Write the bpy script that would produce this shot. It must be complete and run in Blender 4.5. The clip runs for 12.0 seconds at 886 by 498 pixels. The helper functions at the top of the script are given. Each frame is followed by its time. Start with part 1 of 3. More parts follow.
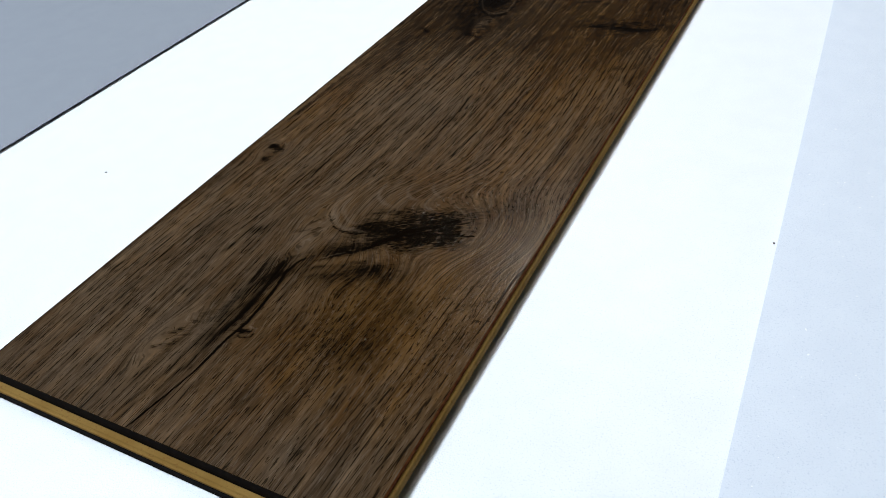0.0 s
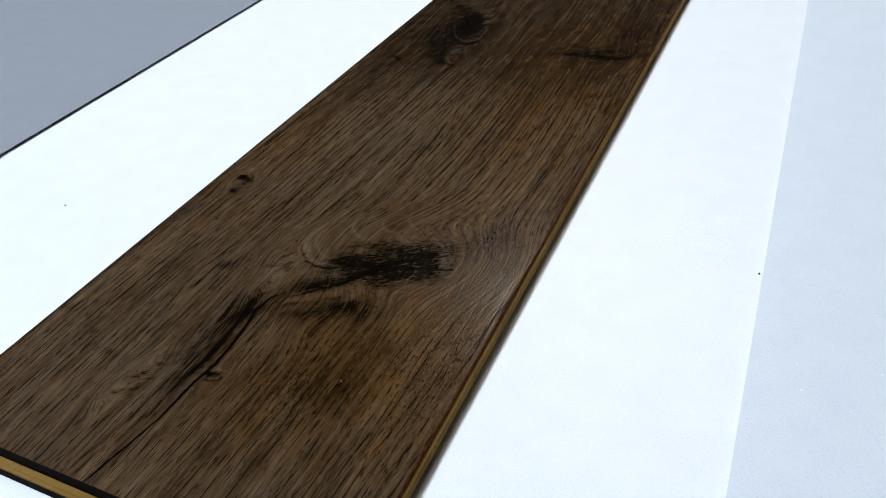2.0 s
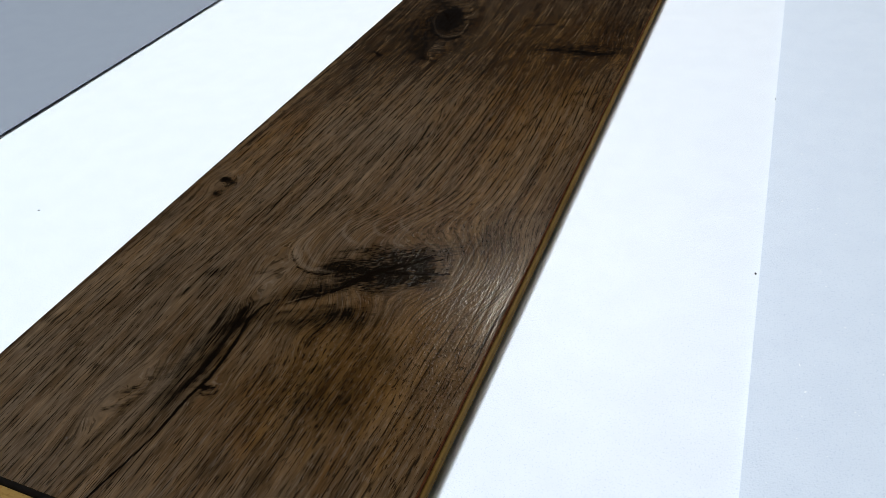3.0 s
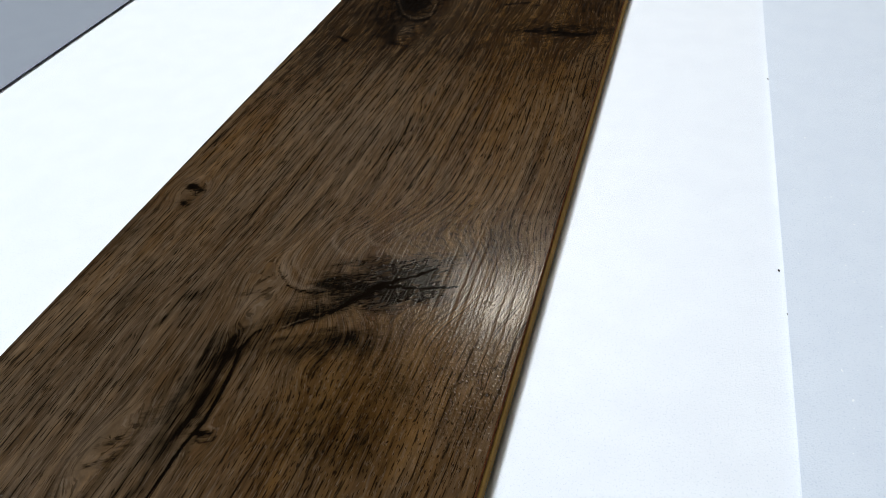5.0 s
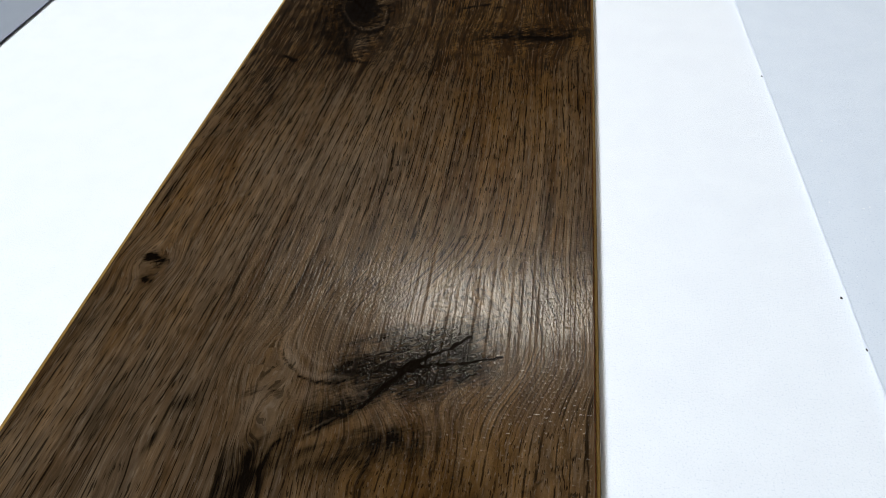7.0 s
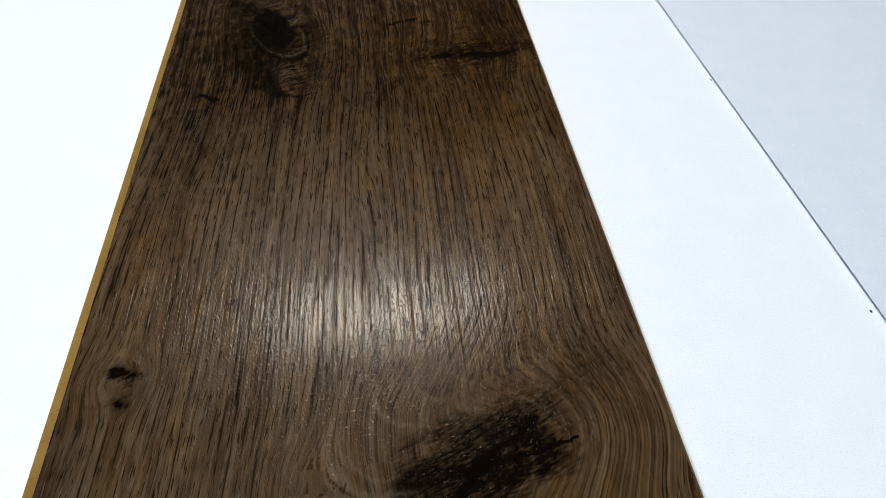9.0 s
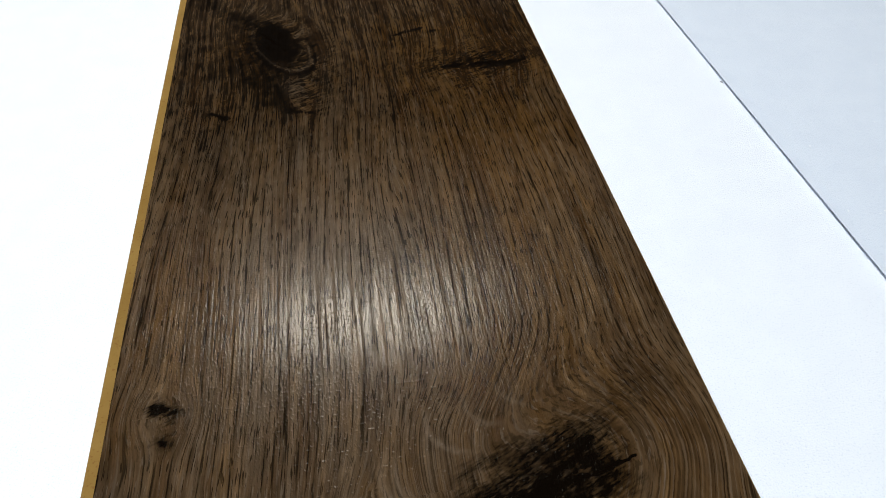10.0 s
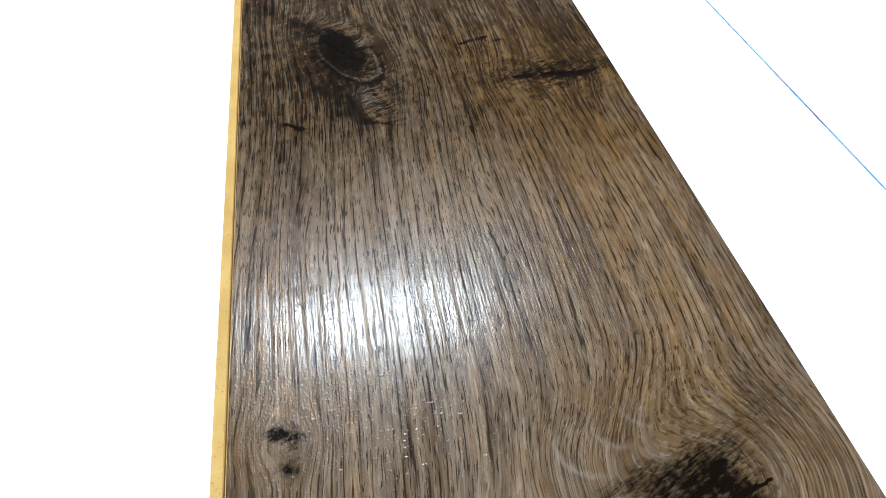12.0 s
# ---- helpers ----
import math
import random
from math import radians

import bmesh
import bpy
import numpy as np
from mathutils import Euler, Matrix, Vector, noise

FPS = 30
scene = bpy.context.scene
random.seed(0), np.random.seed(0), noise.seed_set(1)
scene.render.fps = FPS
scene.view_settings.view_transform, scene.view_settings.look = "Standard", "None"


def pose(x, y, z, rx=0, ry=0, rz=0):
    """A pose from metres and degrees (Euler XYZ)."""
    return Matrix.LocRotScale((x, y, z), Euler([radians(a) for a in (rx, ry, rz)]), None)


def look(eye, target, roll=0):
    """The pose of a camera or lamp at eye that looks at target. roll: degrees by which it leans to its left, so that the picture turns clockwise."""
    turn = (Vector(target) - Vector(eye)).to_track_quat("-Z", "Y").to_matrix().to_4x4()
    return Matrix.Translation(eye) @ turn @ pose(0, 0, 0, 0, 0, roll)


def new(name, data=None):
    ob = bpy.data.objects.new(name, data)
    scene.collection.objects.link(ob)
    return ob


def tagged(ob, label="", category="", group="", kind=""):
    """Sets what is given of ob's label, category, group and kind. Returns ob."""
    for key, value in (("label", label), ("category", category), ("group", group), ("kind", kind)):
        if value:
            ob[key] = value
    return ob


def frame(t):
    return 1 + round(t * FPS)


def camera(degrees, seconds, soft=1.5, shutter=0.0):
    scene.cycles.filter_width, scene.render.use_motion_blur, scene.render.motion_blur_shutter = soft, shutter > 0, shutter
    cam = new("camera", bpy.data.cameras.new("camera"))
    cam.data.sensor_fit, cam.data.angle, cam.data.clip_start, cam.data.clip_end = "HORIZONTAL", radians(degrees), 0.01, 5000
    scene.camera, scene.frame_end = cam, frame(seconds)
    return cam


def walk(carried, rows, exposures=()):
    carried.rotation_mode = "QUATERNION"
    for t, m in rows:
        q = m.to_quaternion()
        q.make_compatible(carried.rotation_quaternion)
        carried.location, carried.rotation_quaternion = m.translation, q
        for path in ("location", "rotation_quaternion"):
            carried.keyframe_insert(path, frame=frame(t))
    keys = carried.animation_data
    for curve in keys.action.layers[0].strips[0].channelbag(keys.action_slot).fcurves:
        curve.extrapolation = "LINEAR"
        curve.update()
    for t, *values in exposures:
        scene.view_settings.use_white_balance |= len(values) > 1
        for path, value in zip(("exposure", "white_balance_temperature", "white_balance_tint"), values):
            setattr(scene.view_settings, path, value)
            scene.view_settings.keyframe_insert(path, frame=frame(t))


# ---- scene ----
cam = camera(61.17, 12.0, soft=0.8)
PATH = [
    (0, (0.2976, -0.0889, 0.2171), (0.1686, 0.1078, 0.0309), -9.40),
    (0.5, (0.2968, -0.0872, 0.2164), (0.1704, 0.1114, 0.0305), -8.99),
    (1, (0.2953, -0.0861, 0.2165), (0.1714, 0.1159, 0.0325), -8.53),
    (1.5, (0.2923, -0.0838, 0.2157), (0.1704, 0.1214, 0.0340), -8.21),
    (2, (0.2883, -0.0803, 0.2130), (0.1684, 0.1279, 0.0333), -8.03),
    (2.5, (0.2805, -0.0794, 0.2154), (0.1675, 0.1308, 0.0336), -7.34),
    (3, (0.2727, -0.0780, 0.2164), (0.1664, 0.1332, 0.0317), -6.93),
    (5, (0.2357, -0.0589, 0.2141), (0.1542, 0.1537, 0.0188), -5.90),
    (5.5, (0.2230, -0.0496, 0.2147), (0.1488, 0.1630, 0.0164), -5.80),
    (6, (0.2101, -0.0370, 0.2127), (0.1422, 0.1758, 0.0124), -6.16),
    (6.5, (0.1938, -0.0274, 0.2115), (0.1372, 0.1872, 0.0097), -5.71),
    (6.8, (0.1842, -0.0213, 0.2097), (0.1351, 0.1949, 0.0076), -5.32),
    (7, (0.1774, -0.0186, 0.2102), (0.1341, 0.1982, 0.0073), -4.97),
    (7.2, (0.1727, -0.0140, 0.2111), (0.1332, 0.2021, 0.0068), -5.10),
    (8.8, (0.1158, 0.0209, 0.2102), (0.1318, 0.2357, 0.0014), -0.80),
    (9, (0.1093, 0.0245, 0.2112), (0.1298, 0.2380, 0.0015), -0.49),
    (9.5, (0.0976, 0.0301, 0.2124), (0.1242, 0.2426, 0.0023), -0.64),
    (10, (0.0870, 0.0360, 0.2143), (0.1184, 0.2471, 0.0036), -0.57),
    (10.5, (0.0760, 0.0414, 0.2156), (0.1116, 0.2518, 0.0047), -0.05),
    (11, (0.0653, 0.0448, 0.2154), (0.1028, 0.2556, 0.0052), 0.20),
    (11.5, (0.0545, 0.0492, 0.2159), (0.0925, 0.2590, 0.0048), 0.44),
    (12, (0.0425, 0.0515, 0.2155), (0.0815, 0.2612, 0.0046), 0.97),
]
# the picture is held dark and warm over most of the pass, and opens up and cools near the end
EXPOSURES = [(0, -0.39, 6450, 10), (2.5, -0.49, 6450, 10), (6.0, -0.48, 6700, 10), (9.8, -0.46, 6700, 10),
             (10.5, 0.04, 6450, 8), (11.0, 0.80, 5600, 6), (11.6, 1.22, 5250, 5), (12, 1.30, 5150, 5)]
walk(cam, [(t, look(eye, target, roll)) for t, eye, target, roll in PATH], EXPOSURES)

# ---- world, light ----
world = bpy.data.worlds.new("sky")
scene.world = world
world.use_nodes = True
sky = world.node_tree.nodes.new("ShaderNodeTexSky")
sky.sky_type, sky.sun_disc = "NISHITA", False
sky.sun_elevation, sky.sun_rotation = radians(35), radians(120)
world.node_tree.links.new(sky.outputs[0], world.node_tree.nodes["Background"].inputs[0])
world.node_tree.nodes["Background"].inputs[1].default_value = 0.1


def area_light(name, watts, colour, sx, sy, m, shape="RECTANGLE"):
    data = bpy.data.lights.new(name, "AREA")
    data.energy, data.color, data.shape, data.size, data.size_y = watts, colour, shape, sx, sy
    ob = new(name, data)
    ob.matrix_world = m
    return ob


# the lamp over the far part of the plank, whose sheen lies on the wood
area_light("work_lamp_light", 4.2, (1.0, 0.945, 0.84), 0.33, 0.085, look((0.080, 0.86, 0.76), (0.09, 0.2, 0.0)))
# the panel on the ceiling, to the side of the plank's near end
area_light("ceiling_panel_light", 204, (0.84, 0.93, 1.0), 0.95, 1.0, look((-0.78, -0.05, 2.47), (-0.1, 0.1, 0.0)))


# ---- materials ----
def material(name):
    mat = bpy.data.materials.new(name)
    mat.use_nodes = True
    return mat, mat.node_tree, mat.node_tree.nodes["Principled BSDF"]


def node(tree, kind, ins=(), **props):
    n = tree.nodes.new(kind)
    for key, value in props.items():
        setattr(n, key, value)
    for key, value in dict(ins).items():
        if isinstance(value, bpy.types.NodeSocket):
            tree.links.new(value, n.inputs[key])
        else:
            n.inputs[key].default_value = value
    return n


def calc(tree, op, a, b=0.0, c=0.0, clamp=False):
    return node(tree, "ShaderNodeMath", {0: a, 1: b, 2: c}, operation=op, use_clamp=clamp).outputs[0]


def blend(tree, fac, a, b, mode="MIX"):
    return node(tree, "ShaderNodeMix", {0: fac, 6: a, 7: b}, data_type="RGBA", blend_type=mode).outputs[2]


def ramp(tree, value, low, high, a=0.0, b=1.0):
    n = node(tree, "ShaderNodeMapRange", {0: value, 1: low, 2: high, 3: a, 4: b}, interpolation_type="SMOOTHSTEP")
    return n.outputs[0]


def grain(tree, u, v, su, sv, seed=0.0, detail=2.0, rough=0.5):
    """Noise that is su per metre across the grain and sv per metre along it."""
    vec = node(tree, "ShaderNodeCombineXYZ", {0: calc(tree, "MULTIPLY", u, su), 1: calc(tree, "MULTIPLY", v, sv), 2: seed}).outputs[0]
    return node(tree, "ShaderNodeTexNoise", {"Vector": vec, "Scale": 1.0, "Detail": detail, "Roughness": rough}).outputs[0]


def rgb(r, g, b):
    return (r, g, b, 1.0)


def decor_material():
    """Printed and embossed oak decor: the fields of the flow, the warm tint, the dark and the pale figure come with the mesh."""
    mat, tree, bsdf = material("oak_decor")

    def field(name):
        return node(tree, "ShaderNodeAttribute", attribute_name=name).outputs["Fac"]

    def scaled(fac, amount, base=1.0):
        return calc(tree, "MULTIPLY_ADD", fac, amount, base)

    u, v, warm, dark, calm, rib, pale = (field(n) for n in ("flow_u", "flow_v", "warm", "dark", "calm", "rib", "pale"))
    place = node(tree, "ShaderNodeTexCoord").outputs["Object"]
    xyz = node(tree, "ShaderNodeSeparateXYZ", {0: place})
    x, y = xyz.outputs[0], xyz.outputs[1]
    # the lines of the print waver and fray
    waver = calc(tree, "SUBTRACT", grain(tree, x, y, 150, 40, 11.0, 2.0), 0.5)
    fray = calc(tree, "SUBTRACT", grain(tree, x, y, 520, 210, 12.0, 2.0), 0.5)
    u = calc(tree, "MULTIPLY_ADD", waver, 0.0007, calc(tree, "MULTIPLY_ADD", fray, scaled(calm, 0.0013, 0.00022), u))
    # ground colour: grey-brown to red-brown in clouds, lighter and darker in the year bands
    clouds = grain(tree, x, y, 55, 16, 5.0, 3.0, 0.6)
    bands = grain(tree, u, v, 190, 5, 1.0, 2.0, 0.5)
    broad = calc(tree, "MULTIPLY_ADD", bands, 0.6, calc(tree, "MULTIPLY", clouds, 0.4))
    tone = ramp(tree, broad, 0.34, 0.66)
    grey = blend(tree, tone, rgb(0.0405, 0.0248, 0.0136), rgb(0.078, 0.0508, 0.0292))
    brown = blend(tree, tone, rgb(0.0345, 0.0144, 0.0034), rgb(0.079, 0.0390, 0.0115))
    mottle = grain(tree, x, y, 240, 90, 20.0, 3.0, 0.6)
    tint = grain(tree, x, y, 120, 30, 18.0, 3.0, 0.6)
    mixing = calc(tree, "MULTIPLY_ADD", calc(tree, "SUBTRACT", tint, 0.5), 1.5, warm, clamp=True)
    colour = blend(tree, mixing, grey, brown)
    # streaks of the grain, broken up along their run
    streaks = grain(tree, u, v, 460, 11, 2.0, 3.0, 0.60)
    dashes = grain(tree, u, v, 1250, 60, 3.0, 2.0, 0.6)
    streak = calc(tree, "MULTIPLY", ramp(tree, streaks, 0.32, 0.68, 0.80, 1.20), ramp(tree, dashes, 0.34, 0.66, 0.84, 1.16))
    streak = calc(tree, "MULTIPLY", streak, ramp(tree, mottle, 0.30, 0.70, 0.82, 1.18))
    streak = calc(tree, "MULTIPLY_ADD", calc(tree, "SUBTRACT", streak, 1.0), scaled(calm, -0.35), 1.0)
    comb = calc(tree, "MULTIPLY", calc(tree, "SINE", calc(tree, "MULTIPLY", u, 4300.0)), rib)
    streak = calc(tree, "MULTIPLY_ADD", comb, 0.22, streak)
    colour = blend(tree, 1.0, colour, node(tree, "ShaderNodeCombineColor", {0: streak, 1: streak, 2: streak}).outputs[0], "MULTIPLY")
    # pale strokes and open pores, in flocks
    flock = grain(tree, x, y, 90, 26, 15.0, 2.0)
    strokes = grain(tree, u, v, 1600, 130, 6.0, 1.0)
    colour = blend(tree, ramp(tree, strokes, 0.62, 0.69, 0.0, 0.30), colour, rgb(0.135, 0.102, 0.073))
    colour = blend(tree, calc(tree, "MULTIPLY", pale, 0.50), colour, rgb(0.150, 0.110, 0.076))
    limit = calc(tree, "SUBTRACT", 0.715, calc(tree, "MULTIPLY", flock, 0.21))
    pores = grain(tree, u, v, 1750, 125, 4.0, 1.0)
    pore = ramp(tree, calc(tree, "SUBTRACT", pores, limit), 0.0, 0.06, 0.0, 0.78)
    # rows of short dark dashes, about two millimetres apart, that follow the year lines
    phase = calc(tree, "MULTIPLY_ADD", u, 310.0, calc(tree, "MULTIPLY", grain(tree, u, v, 130, 5, 13.0, 2.0), 2.6))
    row = calc(tree, "ABSOLUTE", calc(tree, "SUBTRACT", calc(tree, "FRACT", phase), 0.5))
    beads = grain(tree, u, v, 700, 60, 19.0, 2.0)
    colour = blend(tree, calc(tree, "MULTIPLY", ramp(tree, row, 0.34, 0.48), ramp(tree, beads, 0.56, 0.42, 0.0, 0.22)), colour, rgb(0.135, 0.100, 0.070))
    line = calc(tree, "MULTIPLY", ramp(tree, row, 0.05, 0.13, 0.84, 0.0), ramp(tree, beads, 0.42, 0.56, 0.10, 1.0))
    pore = calc(tree, "MULTIPLY", calc(tree, "MAXIMUM", pore, line), scaled(calm, -0.70))
    flecks = calc(tree, "MULTIPLY", ramp(tree, grain(tree, u, v, 900, 260, 21.0, 1.0), 0.58, 0.66, 0.0, 0.7), calm)
    pore = calc(tree, "MAXIMUM", pore, flecks)
    colour = blend(tree, pore, colour, rgb(0.0032, 0.0020, 0.0011))
    # the knots fray along their own splits, the shades along the flow
    across = calc(tree, "SUBTRACT", calc(tree, "MULTIPLY", y, 0.90), calc(tree, "MULTIPLY", x, 0.43))
    along = calc(tree, "ADD", calc(tree, "MULTIPLY", x, 0.90), calc(tree, "MULTIPLY", y, 0.43))
    splinter = calc(tree, "ADD", grain(tree, across, along, 480, 90, 16.0, 3.0, 0.6), grain(tree, across, along, 1100, 300, 17.0, 2.0))
    flowing = calc(tree, "ADD", streaks, dashes)
    torn = node(tree, "ShaderNodeMix", {0: calm, 2: flowing, 3: splinter}).outputs[0]
    torn = calc(tree, "MULTIPLY", calc(tree, "SUBTRACT", torn, 1.0), 1.7)
    edge = calc(tree, "MULTIPLY", calc(tree, "MULTIPLY", dark, calc(tree, "SUBTRACT", 1.0, dark)), 2.6)
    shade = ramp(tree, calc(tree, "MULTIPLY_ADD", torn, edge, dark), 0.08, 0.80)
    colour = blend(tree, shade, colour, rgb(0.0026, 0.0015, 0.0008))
    colour = blend(tree, calc(tree, "MULTIPLY", pale, 0.16), colour, rgb(0.105, 0.072, 0.046))
    # the embossing runs along the plank, whatever the print does: long ridges, and fine pearls on them
    ridge = grain(tree, x, y, 780, 11, 7.0, 2.0, 0.5)
    pearl = ramp(tree, grain(tree, x, y, 1500, 880, 8.0, 0.0), 0.50, 0.80)
    thread = grain(tree, x, y, 1500, 60, 9.0, 1.0)
    flat = calc(tree, "MULTIPLY", ramp(tree, ridge, 0.34, 0.50, 0.15, 1.0), ramp(tree, thread, 0.30, 0.44, 0.45, 1.0))
    height = calc(tree, "MULTIPLY_ADD", flat, 0.20, calc(tree, "MULTIPLY", ridge, 0.42))
    height = calc(tree, "MULTIPLY_ADD", pearl, 0.24, calc(tree, "MULTIPLY_ADD", pore, -0.08, height))
    bump = node(tree, "ShaderNodeBump", {"Strength": 0.85, "Distance": 0.00021, "Height": height})
    tree.links.new(bump.outputs[0], bsdf.inputs["Normal"])
    tree.links.new(colour, bsdf.inputs["Base Color"])
    tree.links.new(calc(tree, "MULTIPLY_ADD", flat, -0.09, 0.225), bsdf.inputs["Roughness"])
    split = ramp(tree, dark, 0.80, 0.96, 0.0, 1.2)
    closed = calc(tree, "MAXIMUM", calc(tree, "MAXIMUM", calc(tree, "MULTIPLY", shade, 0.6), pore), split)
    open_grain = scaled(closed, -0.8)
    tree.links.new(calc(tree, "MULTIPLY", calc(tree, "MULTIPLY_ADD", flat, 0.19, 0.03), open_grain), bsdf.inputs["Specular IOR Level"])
    return mat


def core_material():
    """Pressed wood fibre, ochre, with fine flecks."""
    mat, tree, bsdf = material("wood_fibre_core")
    place = node(tree, "ShaderNodeTexCoord").outputs["Object"]
    fleck = node(tree, "ShaderNodeTexNoise", {"Vector": place, "Scale": 900.0, "Detail": 3.0}).outputs[0]
    broad = node(tree, "ShaderNodeTexNoise", {"Vector": place, "Scale": 60.0, "Detail": 2.0}).outputs[0]
    colour = blend(tree, ramp(tree, broad, 0.3, 0.7), rgb(0.192, 0.105, 0.022), rgb(0.230, 0.133, 0.033))
    colour = blend(tree, ramp(tree, fleck, 0.56, 0.70, 0.0, 0.6), colour, rgb(0.15, 0.066, 0.014))
    bump = node(tree, "ShaderNodeBump", {"Strength": 0.4, "Distance": 0.0001, "Height": fleck})
    tree.links.new(bump.outputs[0], bsdf.inputs["Normal"])
    tree.links.new(colour, bsdf.inputs["Base Color"])
    bsdf.inputs["Roughness"].default_value = 0.8
    bsdf.inputs["Specular IOR Level"].default_value = 0.15
    return mat


def paint_material(name, low, high):
    mat, tree, bsdf = material(name)
    place = node(tree, "ShaderNodeTexCoord").outputs["Object"]
    worn = node(tree, "ShaderNodeTexNoise", {"Vector": place, "Scale": 400.0, "Detail": 3.0}).outputs[0]
    colour = blend(tree, ramp(tree, worn, 0.35, 0.75), low, high)
    tree.links.new(colour, bsdf.inputs["Base Color"])
    bsdf.inputs["Roughness"].default_value = 0.85
    bsdf.inputs["Specular IOR Level"].default_value = 0.08
    return mat


def foam_material(name, low, high, rough, relief, flecks=False):
    """Fine-celled foam with a faint skin sheen."""
    mat, tree, bsdf = material(name)
    place = node(tree, "ShaderNodeTexCoord").outputs["Object"]
    cells = node(tree, "ShaderNodeTexVoronoi", {"Vector": place, "Scale": 1500.0}).outputs["Distance"]
    fine = node(tree, "ShaderNodeTexNoise", {"Vector": place, "Scale": 1500.0, "Detail": 2.0}).outputs[0]
    patch = node(tree, "ShaderNodeTexNoise", {"Vector": place, "Scale": 60.0, "Detail": 4.0}).outputs[0]
    colour = blend(tree, ramp(tree, patch, 0.3, 0.7), low, high)
    pit = ramp(tree, fine, 0.56, 0.72, 0.0, 0.5)
    colour = blend(tree, pit, colour, blend(tree, 1.0, colour, rgb(0.72, 0.76, 0.82), "MULTIPLY"))
    if flecks:
        fleck = node(tree, "ShaderNodeTexNoise", {"Vector": place, "Scale": 520.0, "Detail": 1.0}).outputs[0]
        colour = blend(tree, ramp(tree, fleck, 0.76, 0.80, 0.0, 0.7), colour, rgb(0.88, 0.89, 0.90))
    height = calc(tree, "ADD", calc(tree, "MULTIPLY", cells, 0.7), calc(tree, "MULTIPLY", fine, 0.6))
    height = calc(tree, "ADD", height, calc(tree, "MULTIPLY", patch, 0.03))
    bump = node(tree, "ShaderNodeBump", {"Strength": relief, "Distance": 0.0003, "Height": height})
    tree.links.new(bump.outputs[0], bsdf.inputs["Normal"])
    tree.links.new(colour, bsdf.inputs["Base Color"])
    tree.links.new(ramp(tree, fine, 0.3, 0.7, rough - 0.08, rough + 0.1), bsdf.inputs["Roughness"])
    return mat


def plain_material(name, low, high, rough, scale):
    mat, tree, bsdf = material(name)
    place = node(tree, "ShaderNodeTexCoord").outputs["Object"]
    patch = node(tree, "ShaderNodeTexNoise", {"Vector": place, "Scale": scale, "Detail": 5.0}).outputs[0]
    tree.links.new(blend(tree, ramp(tree, patch, 0.3, 0.7), low, high), bsdf.inputs["Base Color"])
    bump = node(tree, "ShaderNodeBump", {"Strength": 0.3, "Distance": 0.002, "Height": patch})
    tree.links.new(bump.outputs[0], bsdf.inputs["Normal"])
    bsdf.inputs["Roughness"].default_value = rough
    return mat


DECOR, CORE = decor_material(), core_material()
# black of the painted end edge, and of the shade drawn at that joint
PAINT_AND_SHADE = paint_material("black_edge_paint_and_shade", rgb(0.003, 0.002, 0.0015), rgb(0.007, 0.0045, 0.003))
BEVEL_PAINT = paint_material("red_brown_edge_paint", rgb(0.075, 0.022, 0.006), rgb(0.145, 0.048, 0.013))
FOAM = foam_material("white_foam", rgb(0.766, 0.788, 0.846), rgb(0.788, 0.810, 0.864), 0.42, 0.36)
FOAM_BLUE = foam_material("bluish_foam", rgb(0.615, 0.660, 0.745), rgb(0.640, 0.684, 0.765), 0.5, 0.36, True)
GREY_BOARD = foam_material("grey_foam", rgb(0.225, 0.248, 0.292), rgb(0.235, 0.258, 0.302), 0.6, 0.12)
# unseen walls and ceiling, near black to keep reflected haze off the wood
DARK_WALL = plain_material("unseen_dark_wall", rgb(0.028, 0.028, 0.030), rgb(0.036, 0.036, 0.036), 0.9, 8)
SCREED = plain_material("floor_screed", rgb(0.20, 0.20, 0.20), rgb(0.28, 0.28, 0.27), 0.85, 12)
CRUMB = plain_material("dark_crumb", rgb(0.012, 0.010, 0.010), rgb(0.03, 0.026, 0.022), 0.8, 900)


# ---- building helpers ----
def part(name, bm, mat, parent=None, label=""):
    me = bpy.data.meshes.new(name)
    bmesh.ops.recalc_face_normals(bm, faces=bm.faces)
    bm.to_mesh(me)
    bm.free()
    me.materials.append(mat)
    ob = new(name, me)
    ob.parent = parent
    return tagged(ob, label)


def prism(outline, start, end, axis):
    """A closed outline drawn out along axis: 'y' takes (x, z) points, 'x' takes (y, z) points."""
    bm = bmesh.new()

    def at(p, d):
        return (p[0], d, p[1]) if axis == "y" else (d, p[0], p[1])

    a = [bm.verts.new(at(p, start)) for p in outline]
    b = [bm.verts.new(at(p, end)) for p in outline]
    bm.faces.new(a)
    bm.faces.new(b[::-1])
    for i in range(len(outline)):
        j = (i + 1) % len(outline)
        bm.faces.new((a[i], a[j], b[j], b[i]))
    return bm


def box(x0, y0, z0, x1, y1, z1, bevel=0.0):
    bm = bmesh.new()
    m = Matrix.Translation(((x0 + x1) / 2, (y0 + y1) / 2, (z0 + z1) / 2)) @ Matrix.Diagonal((x1 - x0, y1 - y0, z1 - z0, 1))
    bmesh.ops.create_cube(bm, size=1, matrix=m)
    if bevel:
        bmesh.ops.bevel(bm, geom=bm.edges[:], offset=bevel, segments=2, affect="EDGES")
    return bm


def setting(name, bm, mat):
    return tagged(part(name, bm, mat), kind="structure")


